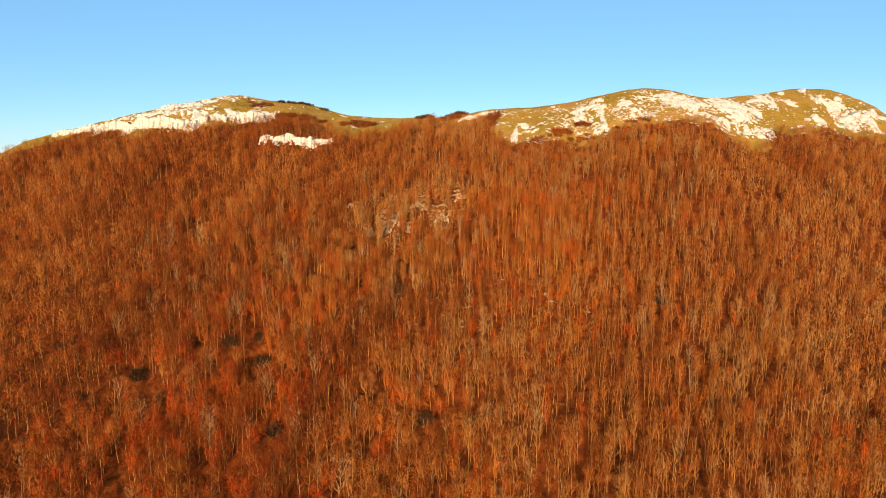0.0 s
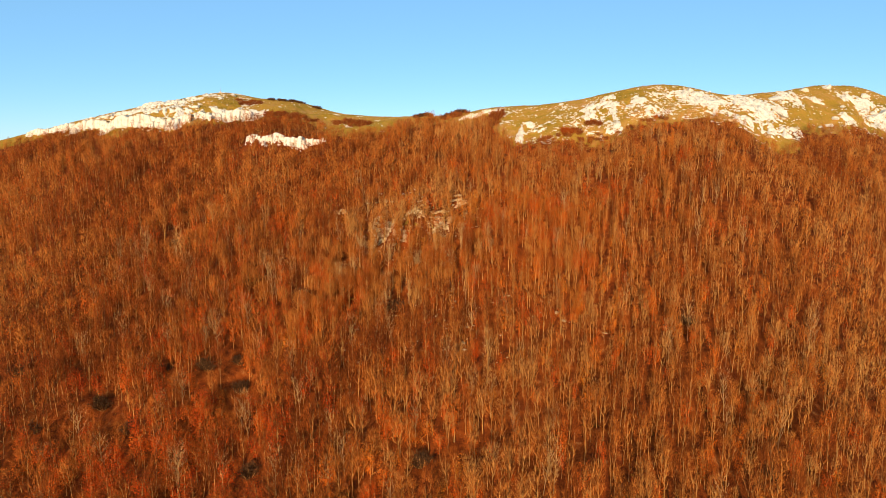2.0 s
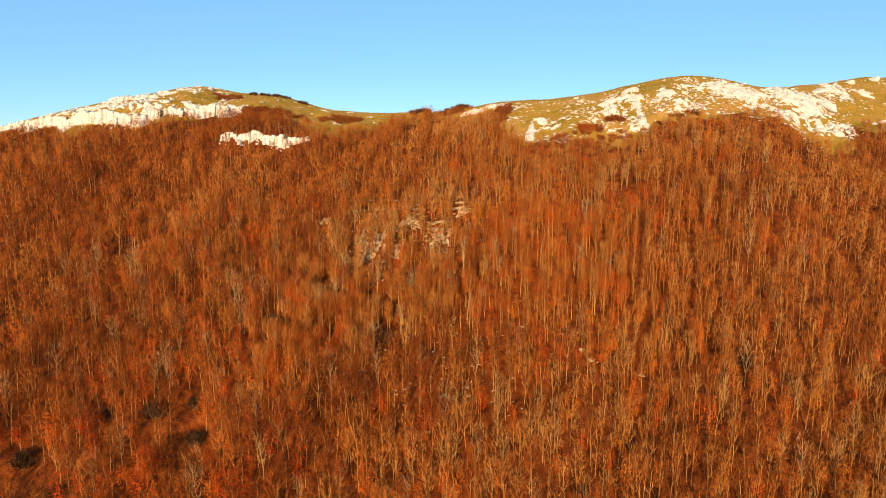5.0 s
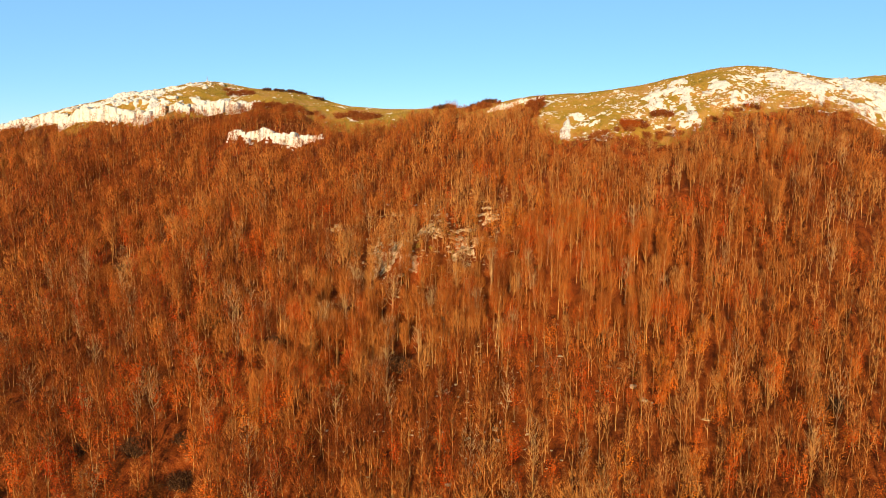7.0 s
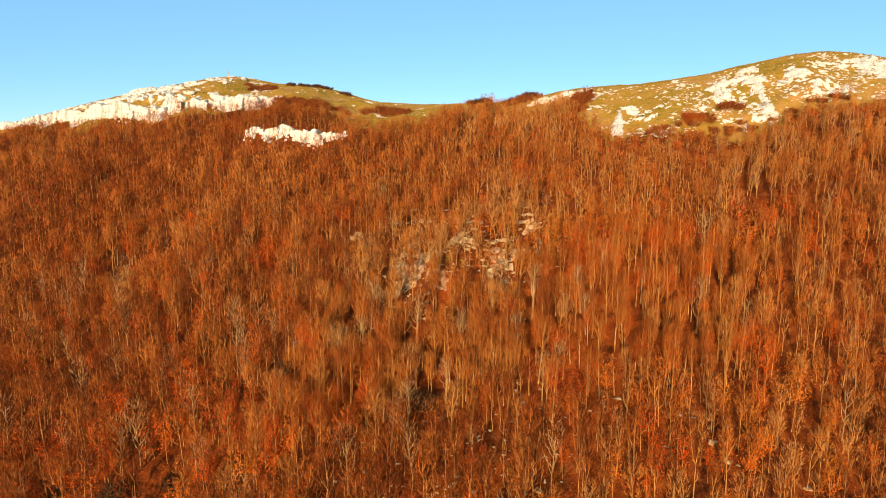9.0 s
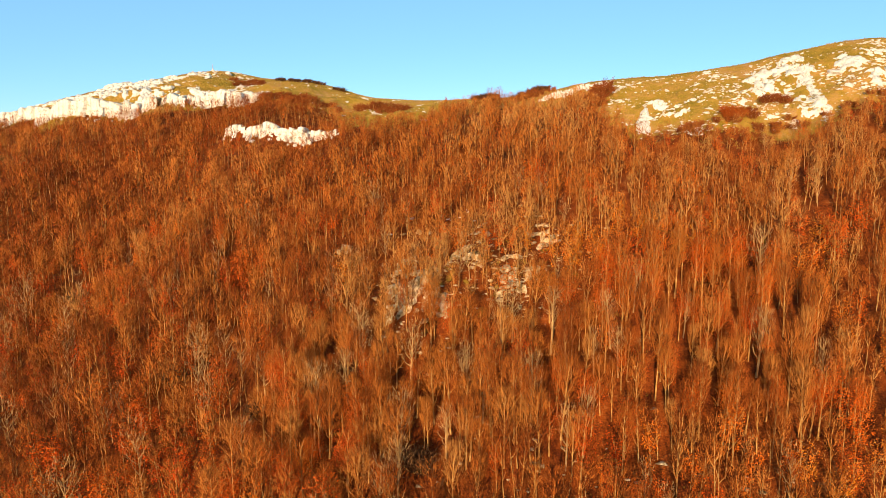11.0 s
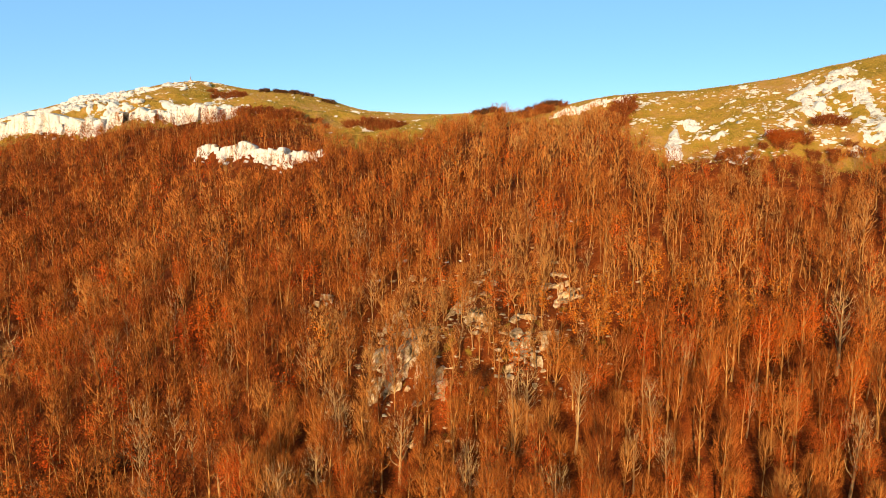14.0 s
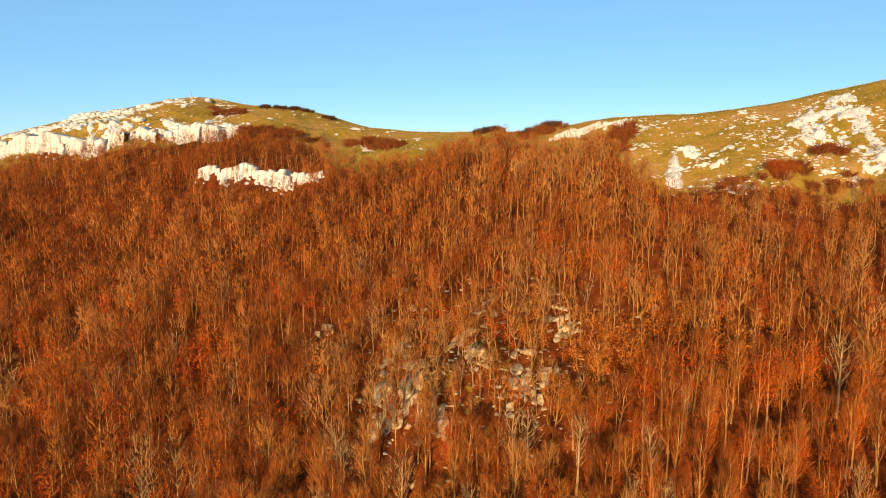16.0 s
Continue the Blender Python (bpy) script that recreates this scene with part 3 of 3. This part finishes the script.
def rock_sheet(crag, x, y, z0, w, d, lift, seed, cell=0.36):
    """Bedrock that breaks through the turf: w wide, d deep up the slope, stepped and jointed, with ragged edges and gaps."""
    nx_, ny_ = max(8, round(w * 1.3 / cell)), max(8, round(d * 1.3 / cell))
    r = np.random.default_rng(seed)
    u, v = np.meshgrid(np.linspace(-1.3, 1.3, nx_ + 1), np.linspace(-1.3, 1.3, ny_ + 1))
    u, v = u.ravel(), v.ravel()
    dx, dy = u * w / 2 + r.uniform(-0.3, 0.3, u.size) * cell, v * d / 2 + r.uniform(-0.3, 0.3, u.size) * cell
    ground_z = height(x + dx, y + dy)
    off = Vector((seed * 3.1, seed * 1.7, seed * 0.9))
    up = np.empty(u.size)
    for i in range(u.size):
        p = Vector((dx[i], dy[i], 0))
        big = noise.fractal(p / 3.4 + off, 0.8, 2.1, 4)
        step = noise.cell(Vector((p.x / 1.5 + 0.35 * big, p.y / 0.9 + 0.3 * big, seed)))
        crack = max(0.0, 1 - abs(noise.noise(p / 1.9 - off)) / 0.09)
        up[i] = 0.62 - (u[i] ** 2 + v[i] ** 2) * 0.62 + 0.75 * big + 0.42 * (step - 0.5) - 0.5 * crack
    z = np.where(up > 0, np.minimum(0.10 + up, 1.0), up) * lift
    P = np.stack((dx, dy - np.clip(up, 0, 1) * lift * 0.35, ground_z - z0 + z), 1)
    a = (np.arange(ny_)[:, None] * (nx_ + 1) + np.arange(nx_)[None]).ravel()
    quads = np.stack((a, a + 1, a + nx_ + 2, a + nx_ + 1), 1)
    quads = quads[(up[quads] > 0).any(1)]
    used, idx = np.unique(quads, return_inverse=True)
    child("rock_face", mesh_of("rock_face", P[used], idx.reshape(-1, 4), [ROCK]), crag)


def crag_face(crag, x, y, z0, w, h, fall, seed, stone=ROCK):
    """The weathered wall of a crag: upright columns between deep joints, stepped by ledges, that runs back into the slope."""
    r = random.Random(seed * 31)
    off = Vector((seed * 5.7, seed * 2.3, seed * 9.1))
    cols, at = [], -w * 0.56
    while at < w * 0.56:
        wide = r.uniform(0.7, 2.3) * min(1.0, 0.45 + h / 9)
        mid = abs(at + wide / 2) / (w * 0.56)
        top = h * r.uniform(0.82, 1.05) * (1 - 0.5 * max(0, mid - 0.6) / 0.4)
        ledges = sorted((r.uniform(0.25, 0.9), r.uniform(0.15, 0.6)) for _ in range(r.randint(1, 3)))
        cols.append((at, wide, top, r.uniform(-0.75, 0.75), ledges, r.uniform(-0.25, 0.25)))
        at += wide
    nv = max(8, round(h / 0.38))
    V, T = [], []
    for at, wide, top, push, ledges, skew in cols:
        for e in (0.0, 0.08, 0.36, 0.66, 0.92):
            dx = at + wide * e
            zg = spot(x + dx, y) - z0
            crack = 0.9 if e == 0 else 0.0
            for j in range(nv + 5):
                f = min(1.0, j / nv)
                k = max(0, j - nv) / 4
                z = -1.4 + (top + 1.4) * f - crack * 0.6 * f + (0.10 * (dx - at) if f == 1 else 0)
                yy = push + crack * (1 - k) + 0.12 * top * f + sum(s_ for f_, s_ in ledges if f > f_)
                yy += k * max(1.4, top / max(0.35, fall) + 0.8)
                z -= 1.1 * k * k
                p = Vector((dx + skew * f, yy, zg + z))
                g = p / 0.9 + off
                p += Vector((noise.noise(g), 1.6 * noise.noise(g + Vector((9, 0, 0))), noise.noise(g + Vector((0, 9, 0))))) * 0.2
                V.append(p[:])
    n = nv + 5
    for i in range(len(cols) * 5 - 1):
        for j in range(n - 1):
            a = i * n + j
            T.append((a, a + n, a + n + 1))
            T.append((a, a + n + 1, a + 1))
    child("rock_face", mesh_of("rock_face", V, T, [stone]), crag)


LONG, DOME, EAST = "long pale limestone crag at the forest's upper edge", "weathered white limestone crag in dry yellow grass", "large white limestone face on the grassy dome"
CRAGS = (
    (-196, 339, 14, 3.0, LONG), (-185, 339, 13, 3.6, LONG), (-170, 333, 18, 5.0, LONG), (-152, 324, 13, 6.2, LONG), (-140, 321, 13, 6.4, LONG), (-132, 322, 9, 5.8, LONG),
    (-126, 323, 8, 6.0, LONG), (-121, 326.5, 7, 5.2, LONG), (-113.5, 330, 9, 3.8, LONG), (-108, 332.5, 5, 3.0, LONG), (-100.5, 331.5, 8, 6.6, LONG), (-94.5, 332.5, 8, 6.0, LONG),
    (-90, 335, 9, 3.8, LONG))
RIBS = ((-145, 350, 13, 4.6), (-147, 341, 12, 3.6), (-127.5, 336, 11, 6), (-117, 335.5, 11, 4), (-104, 341, 11, 4.5), (-93, 344, 12, 5.2), (-136, 352.5, 14, 3.4), (-126.5, 357.5, 12, 2.8), (-137, 340, 13, 4.6), (-121, 365, 9, 2.4),
        (-158, 345, 13, 2.6), (-168, 345, 12, 2.2), (-84, 340, 8, 2.2), (-131, 345, 9, 3.4), (-111, 343, 7, 2.4), (-56, 365, 5, 1.4), (-45, 333, 3.4, 1.2), (-33, 350, 4, 1.2))
CRAGS_LOW = ((-85, 311.5, 6, 4.2), (-78.5, 309.6, 5.8, 4.6), (-72.2, 308.6, 6.6, 5.0), (-64.5, 308.2, 7.6, 5.4), (-59.5, 311, 6, 3.6), (-55.5, 312.5, 4, 2.4))
CRAGS_MID = ((32.7, 286.4, 3.8, 3.8), (30.4, 281.0, 3.2, 4.4), (36.1, 291, 5, 2.0), (36.4, 283, 4, 1.0), (39.6, 282.4, 3.4, 0.8), (50.8, 303.2, 2.3, 1.2), (53.4, 281, 3, 0.9), (40.3, 271.4, 3.2, 1.3), (46, 296, 3, 0.9), (43, 287, 3, 0.8))
CRAGS_EDGE = ((11, 316.5, 7, 2.0), (17, 314.5, 8, 2.2), (23, 312.5, 7, 1.8))
CRAGS_DOME = ((61, 293, 7.4, 4.4), (61.5, 287.8, 3.8, 1.8), (60, 283.6, 8.4, 4.4), (69, 290, 6.6, 3.2), (69.6, 297.4, 5, 2.4), (66.7, 293.4, 6.6, 1.7), (64.1, 299, 2.6, 1.6), (68.6, 284.6, 3.8, 6.6), (66.4, 275.4, 6.4, 7.2), (57.1, 274, 3.8, 1.3), (60.5, 270.6, 4, 1.2),
              (84, 278, 11, 5.0), (79, 287, 5.6, 5.2), (90, 292, 9, 3.0), (99, 293, 9, 6.8))
CRAGS_EAST = ((108, 288.5, 18, 9), (126, 289.7, 20, 11), (116.5, 275, 8.4, 6), (130.5, 273.5, 16, 5.5), (148.5, 302.5, 9.6, 9), (184.5, 313, 19, 8), (184.7, 298.3, 13, 10), (194, 301, 10, 8), (204, 309.6, 11, 6.5), (168, 292.5, 8, 3.6), (160, 305, 8, 3))
seed = 1
for group in (CRAGS, [(*c, DOME) for c in RIBS], [(*c, "low white limestone crag standing among the beeches") for c in CRAGS_LOW], [(*c, "pale limestone crag at the edge of the beeches") for c in CRAGS_EDGE], [(*c, DOME) for c in CRAGS_MID], [(*c, DOME) for c in CRAGS_DOME], [(*c, EAST) for c in CRAGS_EAST]):
    for x, y, w, h, label in group:
        trim = {LONG: (0.93, 0.9)}.get(label, (1, 1) if label in (DOME, EAST) else (0.95, 0.88))
        outcrop(x, y, w * trim[0], h * trim[1], seed, label, label in (DOME, EAST))
        seed += 1

for x, y, w, h in LEDGES:
    outcrop(x, y, w, h, seed, "weathered tan limestone ledge standing among bare beeches", False, SLAB)
    seed += 1


def stone_mesh(seed, mat=ROCK):
    bm = bmesh.new()
    lump(bm, seed, 2.0, 1.8, 1.4, (0, 0, 0), None, 18)
    me = bpy.data.meshes.new("boulder")
    bm.to_mesh(me)
    bm.free()
    me.materials.append(mat)
    return me


STONES = [stone_mesh(60 + k) for k in range(8)]
SLABS = [stone_mesh(80 + k, SLAB) for k in range(8)]
rs = np.random.default_rng(9)


def open_spots(n, x0, x1, least, most):
    """Spots on the open ridge, in loose swarms."""
    x = rs.uniform(x0, x1, n * 12)
    f = rs.uniform(least, most, n * 12)
    s = f * treeline(x)
    y = crest_y(x) - s
    swarm = 0.5 + 0.5 * np.sin(x / 3.1 + 2 * np.sin(y / 4.3)) * np.sin(y / 2.7 + 1.5 * np.sin(x / 6.1))
    ok = rs.random(len(x)) < swarm**2
    return np.stack((x[ok], y[ok]), 1)[:n]


spots = np.concatenate((open_spots(110, -175, -98, 0.05, 0.72), open_spots(90, 24, 108, 0.12, 0.98), open_spots(60, 100, 215, 0.05, 0.95), open_spots(22, -98, -30, 0.1, 0.6)))
sizes = np.concatenate((rs.gamma(2.2, 0.30, 110), rs.gamma(2.0, 0.20, 90), rs.gamma(2.2, 0.40, 60), rs.gamma(2.0, 0.18, 22)))
# pale slabs in the thin part of the wood, lying in small groups
slabs = np.array(((-22, 246), (-19, 246), (-22, 241), (-21, 236), (-1, 236), (-1, 241), (6, 250), (-22, 260), (-7, 258), (-24, 250), (-16, 249), (7, 248), (0, 244), (-8, 194), (6, 189), (-3, 200), (33, 190), (3, 204), (8, 190)), float)
slabs = np.repeat(slabs, 4, axis=0) + rs.normal(0, 1.5, (len(slabs) * 4, 2))
for (x, y), s in zip(np.concatenate((spots, slabs)), np.concatenate((sizes, np.where(slabs[:, 1] < 210, rs.uniform(0.25, 0.6, len(slabs)), rs.uniform(0.4, 1.25, len(slabs)))))):
    ob = new("boulder", (SLABS if y < 275 else STONES)[rs.integers(0, 8)])
    z = float(height(np.array([x]), np.array([y]))[0])
    ob.matrix_basis = pose(x, y, z + 0.15 * s, rs.uniform(-15, 15), rs.uniform(-15, 15), rs.uniform(0, 360)) @ Matrix.Diagonal((s * rs.uniform(0.9, 1.6), s * rs.uniform(0.8, 1.2), s * rs.uniform(0.6, 1.0), 1))
    tagged(ob, "pale limestone slab among leaf litter under beeches" if z < 55 else "white limestone boulder lying in dry yellow grass", "rock", "loose boulders")

# stones too small to count
bm = bmesh.new()
lump(bm, 77, 2.0, 1.8, 1.3, (0, 0, 0), None, 10)
bm.verts.index_update()
bmesh.ops.triangulate(bm, faces=bm.faces[:])
sv = np.array([v.co[:] for v in bm.verts])
st = np.array([[v.index for v in f.verts] for f in bm.faces])
bm.free()
sp = np.concatenate((open_spots(2500, 24, 110, 0.05, 0.93), open_spots(1700, -185, -95, 0.01, 0.9), open_spots(1300, 100, 215, 0.03, 1.0), open_spots(160, -95, -25, 0.05, 0.9)))
wood = np.stack((rs.normal(-9, 13, 700), rs.normal(241, 10, 700)), 1)
low = np.stack((rs.normal(2, 16, 160), rs.normal(196, 8, 160)), 1)
sp = np.concatenate((sp, wood, low))
sz, aa = rs.gamma(1.5, 0.125, len(sp)) + 0.07, rs.uniform(0, 6.28, len(sp))
flat = rs.uniform(0.65, 1.2, len(sp))
x = sv[None, :, 0] * np.cos(aa)[:, None] - sv[None, :, 1] * np.sin(aa)[:, None]
y = sv[None, :, 0] * np.sin(aa)[:, None] + sv[None, :, 1] * np.cos(aa)[:, None]
hz = height(sp[:, 0], sp[:, 1])
vv = np.stack((x * sz[:, None] * 1.3 + sp[:, :1], y * sz[:, None] + sp[:, 1:], sv[None, :, 2] * (sz * flat)[:, None] + hz[:, None] + 0.05), 2).reshape(-1, 3)
tt = (st[None] + (np.arange(len(sp)) * len(sv))[:, None, None]).reshape(-1, 3)
tagged(new("scattered_stones", mesh_of("scattered_stones", vv, tt, [ROCK, SLAB], np.repeat((sp[:, 1] < 262).astype(int), len(st)))), "small pale stones strewn over grass and leaf litter", "stones", kind="stuff")

# ---- dry grass ----
GRASS = plant("dry_grass", ((0.0, (0.20, 0.115, 0.012)), (0.5, (0.36, 0.21, 0.032)), (1.0, (0.47, 0.28, 0.075))), 0.8)
tx = rs.uniform(-205, 215, 60000)
ts = rs.uniform(-3, 60, 60000)
ty = crest_y(tx) - ts
open_ground = (ts < treeline(tx) + 3) & (rs.random(60000) < 0.85)
tx, ty = np.repeat(tx[open_ground], 3), np.repeat(ty[open_ground], 3)
tx, ty = tx + rs.normal(0, 0.18, len(tx)), ty + rs.normal(0, 0.18, len(ty))
blade = spikes(rs, np.stack((tx, ty, height(tx, ty) - 0.03), 1), unit(rs.normal(0, 0.45, (len(tx), 3)) + (0, 0, 1)), rs.uniform(0.12, 0.36, len(tx)), rs.uniform(0.10, 0.24, len(tx)))
tagged(new("dry_grass", mesh_of("dry_grass", blade, np.arange(len(blade)).reshape(-1, 3), [GRASS])), "tufts of dry yellow grass over the open ridge", "grass", kind="stuff")

# ---- shrubs ----


def bush_parts(seed, foliage, n=420, leaves=260, dense=1.0):
    """A low shrub, 2 m high: stems and a ragged crown."""
    r = np.random.default_rng(seed)
    V, T = [], []
    starts, dirs = [], []
    for j in range(9):
        az, el = j * 2.4, radians(r.uniform(35, 80))
        d = np.array((math.cos(az) * math.cos(el), math.sin(az) * math.cos(el), math.sin(el)))
        p0 = np.array((0.15 * math.cos(az), 0.15 * math.sin(az), -0.3))
        p1, p2 = p0 + d * 0.9, p0 + d * 1.5 + np.array((0, 0, 0.3))
        tube([p0, p1, p2], (0.06, 0.04, 0.015), 3, V, T)
        for q in r.random(n // 9):
            starts.append(p0 + (p2 - p0) * (0.25 + 0.75 * q))
            dirs.append(d)
    starts, dirs = np.array(starts), unit(np.array(dirs) * 0.6 + r.normal(0, 0.6, (len(dirs), 3)) + (0, 0, 0.25))
    tw = spikes(r, starts, dirs, r.uniform(0.4, 1.0, len(starts)), r.uniform(0.05, 0.11, len(starts)))
    c = starts[r.integers(0, len(starts), leaves)] + r.normal(0, 0.35, (leaves, 3))
    lf = spikes(r, c, unit(r.normal(size=(leaves, 3))), r.uniform(0.10, 0.2, leaves), r.uniform(0.08, 0.16, leaves))
    both = np.concatenate((tw, lf))
    return mesh_of("wood", np.concatenate(V), T, [BARK]), mesh_of("foliage", both, np.arange(len(both)).reshape(-1, 3), [foliage])


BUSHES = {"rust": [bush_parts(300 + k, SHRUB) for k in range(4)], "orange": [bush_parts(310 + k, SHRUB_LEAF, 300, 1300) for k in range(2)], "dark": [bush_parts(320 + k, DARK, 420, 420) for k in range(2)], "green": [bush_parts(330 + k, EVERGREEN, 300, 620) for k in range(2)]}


def thicket(kind, x, y, w, d, n, h, label):
    for k in range(n):
        a, q = rs.uniform(0, 6.28), math.sqrt(rs.random())
        bx, by = x + math.cos(a) * q * w / 2, y + math.sin(a) * q * d / 2
        s = h / 2 * rs.uniform(0.75, 1.2)
        z = float(height(np.array([bx]), np.array([by]))[0])
        ob = empty("shrub", pose(bx, by, z, 0, 0, rs.uniform(0, 360)) @ Matrix.Diagonal((s * rs.uniform(1.0, 1.4), s * rs.uniform(1.0, 1.4), s, 1)))
        for name, me in zip(("wood", "foliage"), BUSHES[kind][rs.integers(0, len(BUSHES[kind]))]):
            child(name, me, ob)
        tagged(ob, label, "shrub", "shrubs on the open ridge")


thicket("rust", -100, 362, 14, 8, 26, 1.8, "low rust-brown shrub in dry grass near the summit")
thicket("dark", -84, 377, 21, 4, 40, 1.3, "dark bare shrub on the crest line")
thicket("rust", -72, 336, 30, 8, 26, 2.6, "reddish bare shrub above the white crag")
thicket("rust", -44, 336, 17, 6, 22, 2.8, "rounded rust-brown shrub in the grassy saddle")
thicket("dark", -9, 344, 11, 3, 12, 1.9, "dark bare shrub on the crest line")
thicket("dark", 5, 329, 13, 3, 16, 1.9, "dark bare shrub on the crest line")
thicket("rust", 5, 325, 13, 4, 12, 2.2, "rust-brown shrub below the crest")
thicket("rust", 20, 299, 10, 9, 14, 3.4, "bare rust-brown shrub below the pale crag")
thicket("orange", 47.8, 271.8, 2.8, 2, 6, 2.2, "bright orange-brown shrub on the rocky slope")
thicket("rust", 52.0, 273.6, 2.2, 3, 5, 1.9, "rust-brown shrub on the rocky slope")
thicket("rust", 59.8, 279, 6, 1.5, 8, 1.9, "rust-brown shrub beside white limestone")
thicket("rust", 39.8, 274, 4.0, 2.5, 5, 1.9, "rust-brown shrub on the rocky slope")
thicket("rust", -84, 326, 26, 8, 20, 2.2, "reddish bare shrub above the white crag")
for x, y in ((36, 273), (41, 270.5), (46, 270.5), (51, 267.5), (54, 268.5), (57, 269.5), (61, 270.5), (66, 271.5), (72, 272), (78, 272.5), (85, 274)):
    thicket("rust", x, y, 5, 2.5, 3, rs.uniform(1.2, 1.8), "bare rust-brown shrub where the beeches give way to grass")
thicket("dark", -68, 373, 6, 2, 4, 1.6, "dark bare shrub on the crest line")
# dark thickets added to make the shaded gaps that show between the crowns
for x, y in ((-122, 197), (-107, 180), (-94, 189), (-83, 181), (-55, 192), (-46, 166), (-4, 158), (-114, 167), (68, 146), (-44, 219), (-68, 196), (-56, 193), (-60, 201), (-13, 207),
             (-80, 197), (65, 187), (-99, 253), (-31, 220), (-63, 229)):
    thicket("dark", x, y, 3, 2, 2, rs.uniform(2.6, 3.8), "dark thicket added as the shade between orange beeches")
thicket("green", -7, 243, 5, 3, 2, 1.6, "dark green evergreen shrub under bare beeches")

# ---- summit ----
cz = float(height(np.array([-118.4]), np.array([372.5]))[0])
cairn = empty("summit_cairn", pose(-118.4, 372.5, cz))
for k, (a, b, c, s) in enumerate(((0, 0, 0.15, 0.55), (0.5, 0.1, 0.1, 0.4), (-0.5, 0.0, 0.1, 0.42), (0.1, 0.4, 0.1, 0.4), (0.05, 0.0, 0.65, 0.36), (0.0, 0.05, 1.0, 0.25))):
    st_ob = child("stone", STONES[k], cairn)
    st_ob.matrix_basis = pose(a, b, c, 0, 0, 60 * k) @ Matrix.Diagonal((s, s, s, 1))
V, T = [], []
tube([np.array((0, 0, 0.0)), np.array((0.03, 0, 1.4)), np.array((0.05, 0, 2.6))], (0.07, 0.06, 0.05), 6, V, T)
child("post", mesh_of("post", np.concatenate(V), T, [BARK]), cairn, "weathered wooden post")
tagged(cairn, "small cairn of pale stones with a post on the summit", "cairn")
